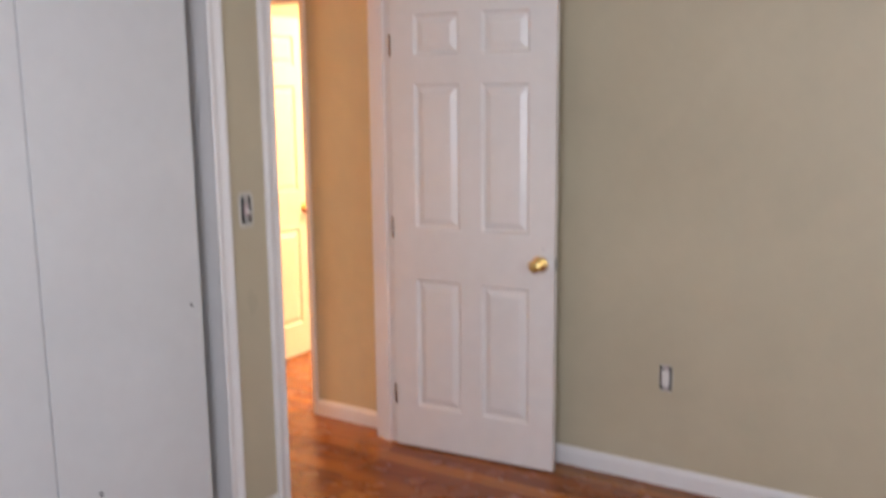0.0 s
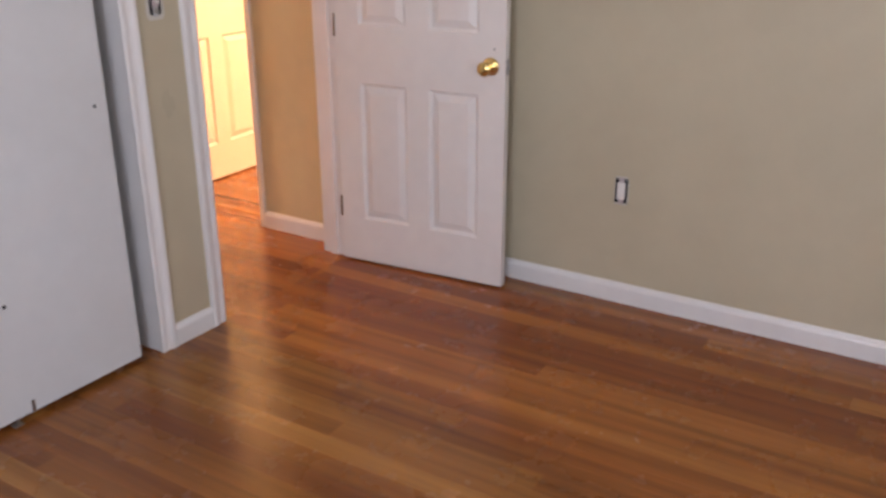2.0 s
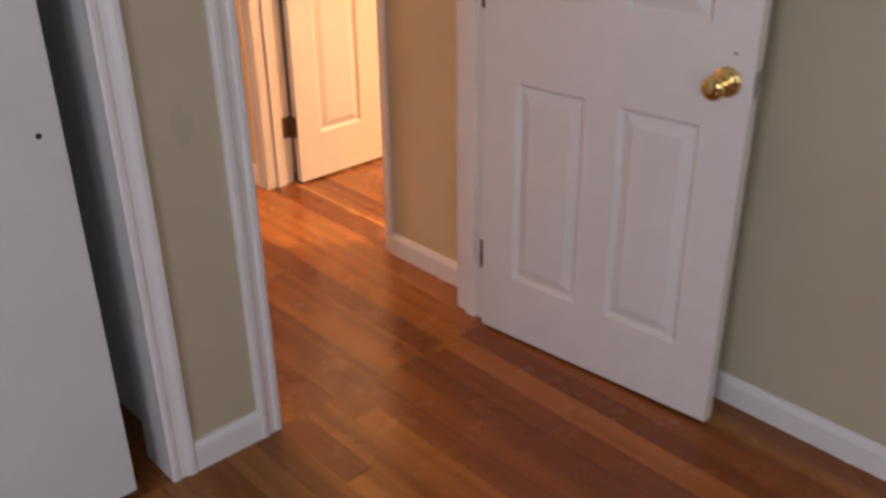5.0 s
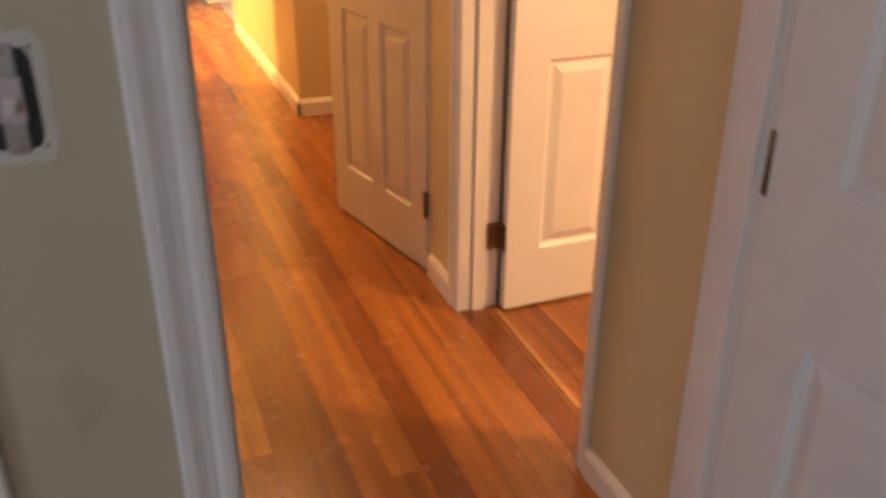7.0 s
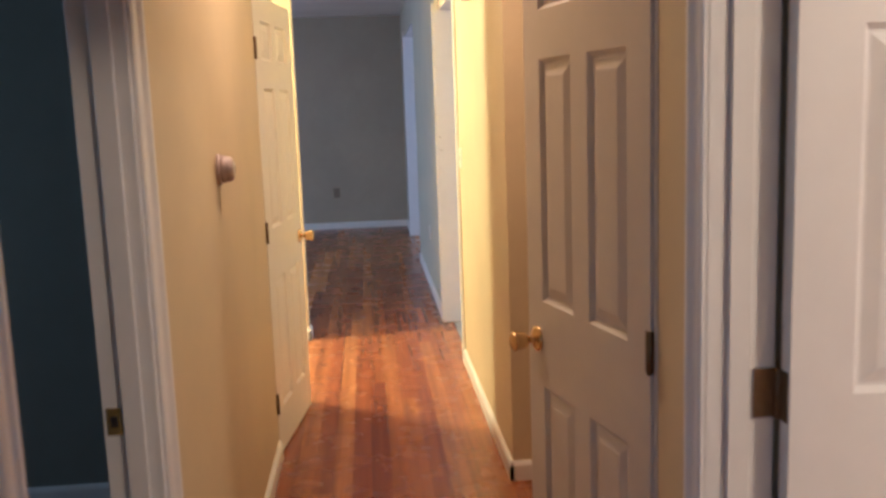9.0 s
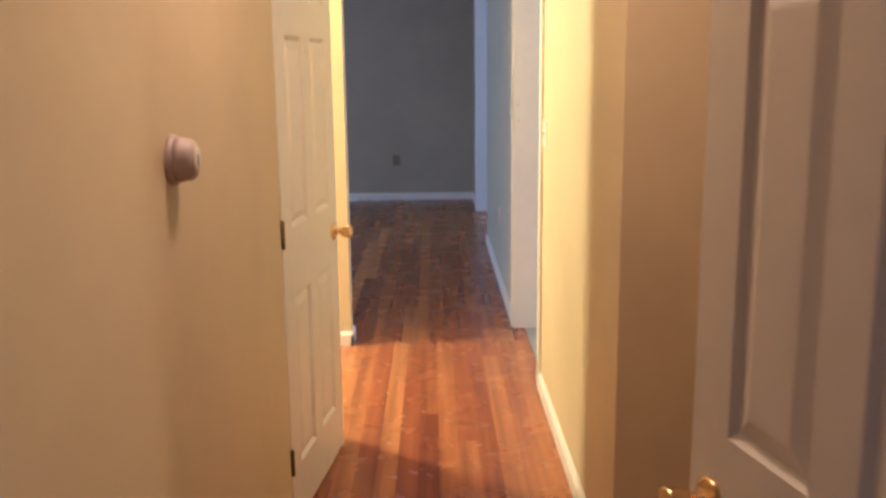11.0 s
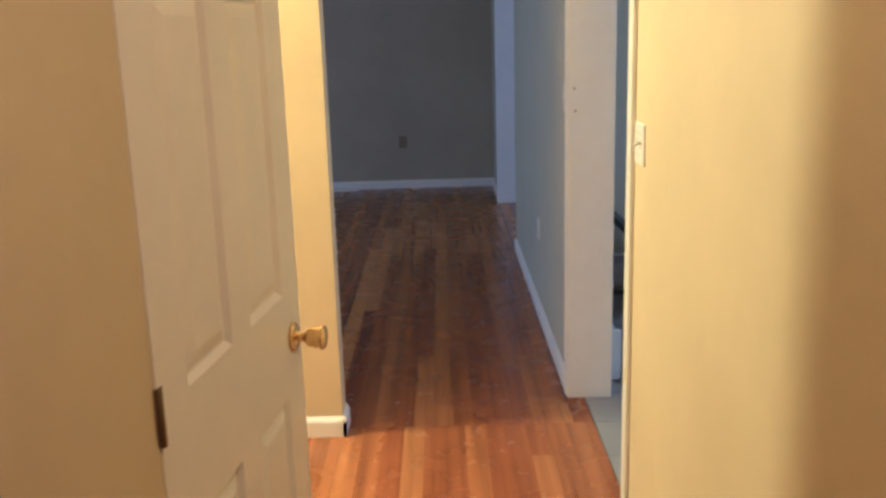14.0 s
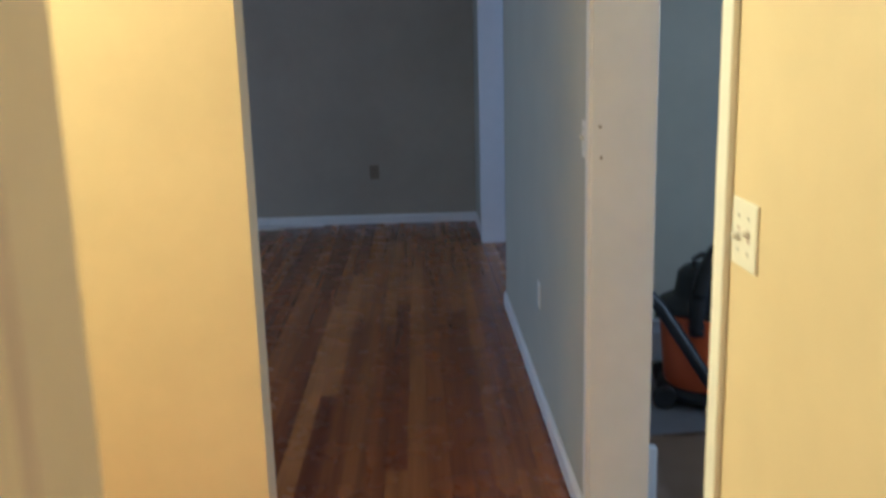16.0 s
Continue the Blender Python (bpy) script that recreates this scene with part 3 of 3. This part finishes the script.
plate("wall_outlet", face_pose("x", -0.06, -1, 7.555, 0.490), 0.071, 0.116, "white outlet plate low on the sage wall", "outlet", receptacles=2)
plate("wall_outlet", face_pose("y", 11.97, -1, -0.985, 0.475), 0.085, 0.125, "dull brown outlet plate low on the far wall", "outlet", BROWNPLATE, receptacles=2)

# thermostat
th = empty("thermostat", pose(-1.02, 2.708, 1.372, 0, 0, -90))
th.scale = (1.0, 0.86, 1.0)
tagged(th, "round pale pinkish-grey thermostat on the cream hall wall", "thermostat")
bm = bmesh.new()
lathe(bm, [(0.0, 0.046), (0.003, 0.0475), (0.011, 0.0465), (0.014, 0.043)], 40, "y")
part("base_ring", bm, GREYPLASTIC, th)
bm = bmesh.new()
lathe(bm, [(0.012, 0.041), (0.026, 0.042), (0.029, 0.040), (0.042, 0.0385), (0.050, 0.035), (0.054, 0.029)], 40, "y")
dial = part("cap", bm, GREYPLASTIC, th)
bm = bmesh.new()
lathe(bm, [(0.053, 0.0295), (0.0555, 0.029), (0.057, 0.026), (0.0562, 0.023)], 40, "y")
part("bezel", bm, IVORY, dial, "tarnished metal rim")
bm = bmesh.new()
lathe(bm, [(0.051, 0.025), (0.0565, 0.024), (0.0575, 0.017)], 40, "y")
part("face", bm, PLASTIC, dial, "pale dial face")
bm = bmesh.new()
box(bm, -0.002, 0.002, 0.057, 0.0592, -0.014, 0.009, 0.0008, 1)
part("pointer", bm, NEARBLACK, dial)

# door chime
th = empty("door_chime", face_pose("x", -0.025, -1, 4.45, 2.055))
tagged(th, "white plastic door chime box high on the wall", "door chime")
bm = bmesh.new()
box(bm, -0.11, 0.11, 0.0, 0.045, 0.0, 0.22, 0.006, 3)
part("cover", bm, PLASTIC, th)
bm = bmesh.new()
box(bm, -0.122, -0.112, 0.004, 0.030, -0.002, 0.20, 0.003, 1)
part("side_tube", bm, AGED, th)

# nail heads, paint drip and scuffs
for x, y, z in ((-0.048, 6.311, 1.33), (-0.044, 6.311, 1.24)):
    bm = bmesh.new()
    lathe(bm, [(0.0, 0.0045), (-0.0012, 0.004)], 10, "y")
    bmesh.ops.recalc_face_normals(bm, faces=bm.faces)
    ob = mesh_ob("nail_head", bm, AGED)
    ob.location = (x, y + 0.0008, z)
    tagged(ob, "dark nail head in the white post board", "nail", group="nail heads in the post")
YELLOWPAINT = paint("yellow paint smear", (0.62, 0.52, 0.18), 0.5)
SCUFF = paint("grey brown scuff", (0.22, 0.17, 0.11), 0.7)


def smear(name, m, w, h, mat, label, seed):
    r = random.Random(seed)
    bm = bmesh.new()
    ring = []
    n = 18
    for i in range(n):
        a = 2 * math.pi * i / n
        k = 1 + r.uniform(-0.3, 0.3)
        ring.append(bm.verts.new((math.cos(a) * w / 2 * k, 0.0006, math.sin(a) * h / 2 * k)))
    top = bm.verts.new((0, 0.0014, 0))
    for i in range(n):
        bm.faces.new((ring[i], ring[(i + 1) % n], top))
    bmesh.ops.recalc_face_normals(bm, faces=bm.faces)
    ob = mesh_ob(name, bm, mat)
    ob.matrix_world = m
    tagged(ob, label, "mark", kind="structure")
    return ob


smear("paint_drip", face_pose("x", -0.0402, -1, 5.262, 0.52), 0.016, 0.055, YELLOWPAINT, "yellow paint smear on white trim", 3)
smear("wall_scuff", face_pose("x", -1.02, 1, 0.765, 0.93), 0.012, 0.11, SCUFF, "dark scuff below the switch plate", 4)
smear("wall_scuff", face_pose("y", 0.0, -1, -1.02, 0.86), 0.05, 0.09, paint("soft grey smudge", (0.465, 0.41, 0.29), 0.6), "faint grey smudge below the switch", 5)
# strikes on the frames
for nm, m in (("strike_plate", pose(-0.866, 0.020, 0.915, 0, 0, -90)), ("strike_plate", pose(-1.105, 1.7195, 0.925, 0, 0, 180))):
    th = empty(nm, m)
    tagged(th, "brass strike plate let into a white door frame", "strike plate")
    bm = bmesh.new()
    box(bm, -0.015, 0.015, 0.0, 0.0018, -0.029, 0.029, 0.0006, 1)
    pl = part("plate", bm, BRASS, th)
    bm = bmesh.new()
    box(bm, -0.007, 0.007, 0.001, 0.0022, -0.011, 0.011)
    part("latch_hole", bm, NEARBLACK, pl)

# hall ceiling lamp, passage lamp, bedroom lamp


def ceiling_lamp(x, y, rod):
    th = empty("ceiling_lamp", pose(x, y, H))
    tagged(th, "small brass ceiling lamp holder under the ceiling", "ceiling lamp", group="bare bulb ceiling lamps")
    bm = bmesh.new()
    lathe(bm, [(0.0, 0.06), (-0.012, 0.058), (-0.022, 0.03), (-0.03, 0.02)], 24, "z")
    part("canopy", bm, BRASS, th)
    if rod > 0.05:
        bm = bmesh.new()
        lathe(bm, [(-0.02, 0.006), (-rod, 0.006)], 10, "z")
        part("rod", bm, BRASS, th)
    return th


ceiling_lamp(-0.45, 2.90, 0.08)
ceiling_lamp(1.5, -0.4, 0.03)
ceiling_lamp(-2.47, 5.83, 0.08)

# ---- kitchen ----
TILE = paint("grey kitchen tile", (0.23, 0.225, 0.23), 0.35, 60, 0.05, 0.22)
GROUT = paint("dark tile grout", (0.14, 0.14, 0.14), 0.9)
CARD = paint("brown cardboard", (0.34, 0.24, 0.16), 0.8, 90, 0.1, 0.12)
ORANGE = paint("orange plastic tank", (0.62, 0.13, 0.03), 0.38, 200, 0.02, 0.04)
BLACK = paint("black plastic", (0.022, 0.022, 0.024), 0.42, 200, 0.05, 0.1)
GREYTUBE = paint("dark grey plastic wand", (0.022, 0.023, 0.026), 0.45, 200, 0.02, 0.05)
HEATER = paint("white heater enamel", (0.70, 0.71, 0.74), 0.35, 120, 0.02, 0.03)


def heater(m, length):
    """Hot-water baseboard heater: back plate, front cover with slots, end caps."""
    th = empty("baseboard_heater", m)
    tagged(th, "white enamelled baseboard heater along the kitchen wall", "heater", group="kitchen baseboard heaters")
    bm = bmesh.new()
    box(bm, 0.03, length - 0.03, 0.0, 0.008, 0.02, 0.235)
    part("back_plate", bm, HEATER, th)
    bm = bmesh.new()
    box(bm, 0.03, length - 0.03, 0.062, 0.070, 0.055, 0.185, 0.003, 2)
    part("front_cover", bm, HEATER, th)
    bm = bmesh.new()
    box(bm, 0.03, length - 0.03, 0.008, 0.058, 0.222, 0.235, 0.003, 2)
    part("top_flap", bm, HEATER, th)
    bm = bmesh.new()
    tube(bm, [(0.0 + 0.03, 0.035, 0.11), (length - 0.03, 0.035, 0.11)], 0.012, 12)
    box(bm, 0.03, length - 0.03, 0.012, 0.058, 0.075, 0.15)
    part("fin_core", bm, NEARBLACK, th, "near-black finned pipe")
    for x in (0.0, length - 0.032):
        bm = bmesh.new()
        box(bm, x, x + 0.032, 0.0, 0.076, 0.0, 0.24, 0.008, 3)
        part("end_cap", bm, HEATER, th)
    return th


heater(pose(0.120, 7.85, 0, 0, 0, -90), 1.35)
heater(pose(3.0, 7.97, 0, 0, 0, 180), 2.80)

bm = bmesh.new()
nx, ny = 14, 12
gv = []
for j in range(ny + 1):
    row = []
    for i in range(nx + 1):
        u, v = i / nx, j / ny
        x, y = 0.20 + 1.15 * u + 0.05 * v, 6.42 + 0.68 * v + 0.03 * math.sin(4 * u)
        z = 0.004 + 0.022 * max(0, 0.18 - u) * 5 * (0.6 + 0.4 * math.sin(5 * v)) + 0.004 * math.sin(7 * u + 3 * v) ** 2
        row.append(bm.verts.new((x, y, z)))
    gv.append(row)
for j in range(ny):
    for i in range(nx):
        bm.faces.new((gv[j][i], gv[j][i + 1], gv[j + 1][i + 1], gv[j + 1][i]))
bmesh.ops.solidify(bm, geom=bm.faces[:], thickness=0.003)
tagged(mesh_ob("cardboard_sheet", bm, CARD, True), "brown cardboard sheet lying on the kitchen floor", "cardboard")

# wet and dry vacuum
th = empty("shop_vacuum", pose(0.69, 7.52, 0.0))
tagged(th, "orange and black wet and dry vacuum with a ribbed hose", "vacuum cleaner")
bm = bmesh.new()
lathe(bm, [(0.065, 0.150), (0.075, 0.185), (0.10, 0.195), (0.30, 0.212), (0.385, 0.218), (0.40, 0.226), (0.415, 0.226), (0.42, 0.20)], 36, "z")
part("tank", bm, ORANGE, th, "orange plastic tank")
bm = bmesh.new()
lathe(bm, [(0.418, 0.228), (0.44, 0.228), (0.455, 0.215), (0.475, 0.17), (0.50, 0.155), (0.575, 0.145), (0.60, 0.12), (0.607, 0.05)], 36, "z")
lid = part("lid", bm, BLACK, th, "black motor head")
bm = bmesh.new()
tube(bm, [(-0.08, 0, 0.59), (-0.08, 0, 0.635), (-0.05, 0, 0.655), (0.05, 0, 0.655), (0.08, 0, 0.635), (0.08, 0, 0.59)], 0.013, 10)
part("handle", bm, BLACK, lid)
bm = bmesh.new()
lathe(bm, [(0.03, 0.20), (0.045, 0.225), (0.075, 0.215), (0.085, 0.19)], 30, "z")
part("dolly", bm, BLACK, th, "black caster dolly")
for a in (50, 130, 207, 333):
    c, sn = math.cos(radians(a)), math.sin(radians(a))
    bm = bmesh.new()
    lathe(bm, [(-0.018, 0.040), (-0.014, 0.050), (0.014, 0.050), (0.018, 0.040)], 20, "x")
    wheel = part("caster", bm, BLACK, th, m=pose(0.250 * c, 0.250 * sn, 0.050, 0, 0, a + 60))
    bm = bmesh.new()
    lathe(bm, [(-0.020, 0.016), (0.020, 0.016)], 12, "x")
    part("hub", bm, GREYTUBE, wheel)
for a in (20, 160, 270):
    c, s = math.cos(radians(a)), math.sin(radians(a))
    bm = bmesh.new()
    box(bm, -0.018, 0.018, -0.006, 0.012, -0.05, 0.045, 0.004, 2)
    part("latch", bm, BLACK, th, m=pose(0.222 * c, 0.222 * s, 0.405, 0, 0, a - 90))
pts = []
for i in range(110):
    a = math.pi * (-0.10 + 1.20 * i / 109)
    pts.append((0.010 - 0.125 * math.cos(a), -0.185 - 0.03 * math.sin(a), 0.445 + 0.315 * math.sin(a)))
bm = bmesh.new()
tube(bm, pts, 0.030, 12, 0.008)
part("hose", bm, BLACK, th, "black ribbed hose looped over the tank")
bm = bmesh.new()
tube(bm, [(-0.44, -0.20, 0.65), (-0.40, -0.205, 0.615), (-0.285, -0.225, 0.495), (-0.09, -0.252, 0.19), (-0.03, -0.255, 0.10)], 0.027, 14)
part("wand", bm, GREYTUBE, th, "dark grey plastic wand")

# trim boards left on the far floor
for i, (x0, x1, y0, y1, z0, z1) in enumerate(((-3.10, -1.46, 11.86, 11.94, 0.0, 0.016), (-3.4, -1.80, 11.74, 11.82, 0.0, 0.014), (-3.3, -1.86, 11.75, 11.83, 0.0145, 0.028))):
    bm = bmesh.new()
    box(bm, x0, x1, y0, y1, z0, z1, 0.003, 2)
    tagged(mesh_ob("trim_board", bm, TRIM if i != 1 else IVORY), "loose white trim board lying along the far wall", "board", group="loose trim boards")
bm = bmesh.new()
box(bm, 0.100, 0.118, 0.60, 1.36, -0.002, 0.003, 0.001, 2)
tagged(mesh_ob("threshold", bm, HONEY), "thin wooden threshold strip in the doorway", "threshold", kind="structure")

# window frames, outside the view


def window(name, axis, f0, f1, b0, b1, z0, z1):
    th = empty(name)
    tagged(th, "white sash window in the outer wall", "window", kind="structure")
    mid = (f0 + f1) / 2
    k = 0.045

    def bar(nm, u0, u1, v0, v1, d=0.025):
        bm = bmesh.new()
        if axis == "x":
            box(bm, mid - d, mid + d, u0, u1, v0, v1, 0.003, 1)
        else:
            box(bm, u0, u1, mid - d, mid + d, v0, v1, 0.003, 1)
        part(nm, bm, TRIM, th)
    bar("window_frame", b0, b0 + k, z0, z1)
    bar("window_frame", b1 - k, b1, z0, z1)
    bar("window_frame", b0 + k, b1 - k, z0, z0 + k)
    bar("window_frame", b0 + k, b1 - k, z1 - k, z1)
    bar("meeting_rail", b0 + k, b1 - k, (z0 + z1) / 2 - 0.02, (z0 + z1) / 2 + 0.02)


window("window_1", "y", -4.32, -4.24, -3.35, -1.85, 0.9, 2.1)
window("window_2", "x", -4.52, -4.44, -2.85, -1.55, 0.9, 2.1)
window("window_3", "x", 3.24, 3.32, -0.6, 0.6, 0.9, 2.1)
window("window_4", "x", -4.72, -4.64, 1.75, 2.65, 0.9, 2.1)
window("window_5", "x", -5.12, -5.04, 7.4, 8.6, 0.9, 2.1)
window("window_6", "x", 3.24, 3.32, 4.75, 5.95, 1.1, 2.1)
window("window_7", "x", 3.24, 3.32, 9.4, 10.6, 1.1, 2.1)

# kitchen tiles
bm = bmesh.new()
box(bm, 0.0, 3.2, 4.5, 7.97, -0.0185, -0.004)
kitchen_floor = tagged(mesh_ob("floor_kitchen", bm, GROUT), "grey square tiles on the kitchen floor", "floor", kind="structure")
bm = bmesh.new()
box(bm, 0.002, 0.300, 0.002, 0.300, -0.0035, 0.0, 0.0015, 1)
tile_me = bpy.data.meshes.new("tile")
bm.to_mesh(tile_me)
bm.free()
tile_me.materials.append(TILE)
for i in range(10):
    for j in range(11):
        ob = new("tile", tile_me)
        ob.location = (0.004 + i * 0.302, 4.55 + j * 0.302, 0)
        ob.parent = kitchen_floor

# ---- floor ----


def board_mesh(w, length):
    bm = bmesh.new()
    box(bm, 0.0001, w - 0.0001, 0.0001, length - 0.0001, -0.018, 0.0, 0.0003, 1)
    me = bpy.data.meshes.new("board")
    bm.to_mesh(me)
    bm.free()
    return me


bm = bmesh.new()
box(bm, -5.12, 3.32, -4.32, 12.09, -0.12, -0.019)
floor = tagged(mesh_ob("floor", bm, SUBFLOOR), "varnished oak strip floor in mixed honey and red browns", "floor", kind="structure")
rng = random.Random(7)
W = 0.082
LENGTHS = (2.3, 3.1, 3.9, 4.8, 5.6)
MESHES = {}
for L in LENGTHS:
    MESHES[L] = board_mesh(W, L)
    MESHES[L].materials.append(OAK)
far_v, far_f = [], []


def lay(x0, x1, y0, y1, near):
    """Courses of boards along y; near(x, y) picks those that are parts."""
    x = x0
    while x < x1 - 0.004:
        w = min(W, x1 - x)
        y = y0 - rng.uniform(0.0, 4.6)
        while y < y1:
            L = rng.choice(LENGTHS)
            a, b = max(y, y0), min(y + L, y1)
            if b - a > 0.003:
                if near(x + w / 2, (a + b) / 2) and w == W:
                    key = round(b - a, 3)
                    if key not in MESHES:
                        MESHES[key] = board_mesh(W, key)
                        MESHES[key].materials.append(OAK)
                    ob = new("board", MESHES[key])
                    ob.location = (x, a, 0)
                    ob.parent = floor
                else:
                    base = len(far_v)
                    e = 0.0002
                    for zz, g in ((0.0, e + 0.0004), (-0.0006, e), (-0.018, e)):
                        far_v.extend([(x + g, a + g, zz), (x + w - g, a + g, zz), (x + w - g, b - g, zz), (x + g, b - g, zz)])
                    far_f.append((base, base + 1, base + 2, base + 3))
                    for r in (0, 4):
                        for i in range(4):
                            far_f.append((base + r + (i + 1) % 4, base + r + i, base + r + 4 + i, base + r + 4 + (i + 1) % 4))
            y += L
        x += w


lay(-4.4, 0.081, -4.2, 0.0, lambda x, y: x > -2.6 and y > -2.6)
lay(-1.018, 0.0, 0.0, 6.06, lambda x, y: True)
lay(-5.0, -0.062, 6.06, 11.97, lambda x, y: x > -1.2 and y < 8.2)
lay(0.22, 3.2, -2.0, 0.0, lambda x, y: False)
lay(0.0, 3.2, 0.0, 1.46, lambda x, y: False)
lay(0.0, 1.6, 1.46, 3.45, lambda x, y: False)
lay(-5.0, -1.018, 0.0, 6.0, lambda x, y: False)
lay(-0.062, 3.2, 8.07, 11.97, lambda x, y: False)
lay(-0.062, 0.0, 6.06, 6.33, lambda x, y: False)
me = bpy.data.meshes.new("boards_far")
me.from_pydata(far_v, [], far_f)
me.materials.append(OAK_JOINED)
far = new("boards_far", me)
far.parent = floor
tagged(far, "remaining oak floor boards", kind="stuff")
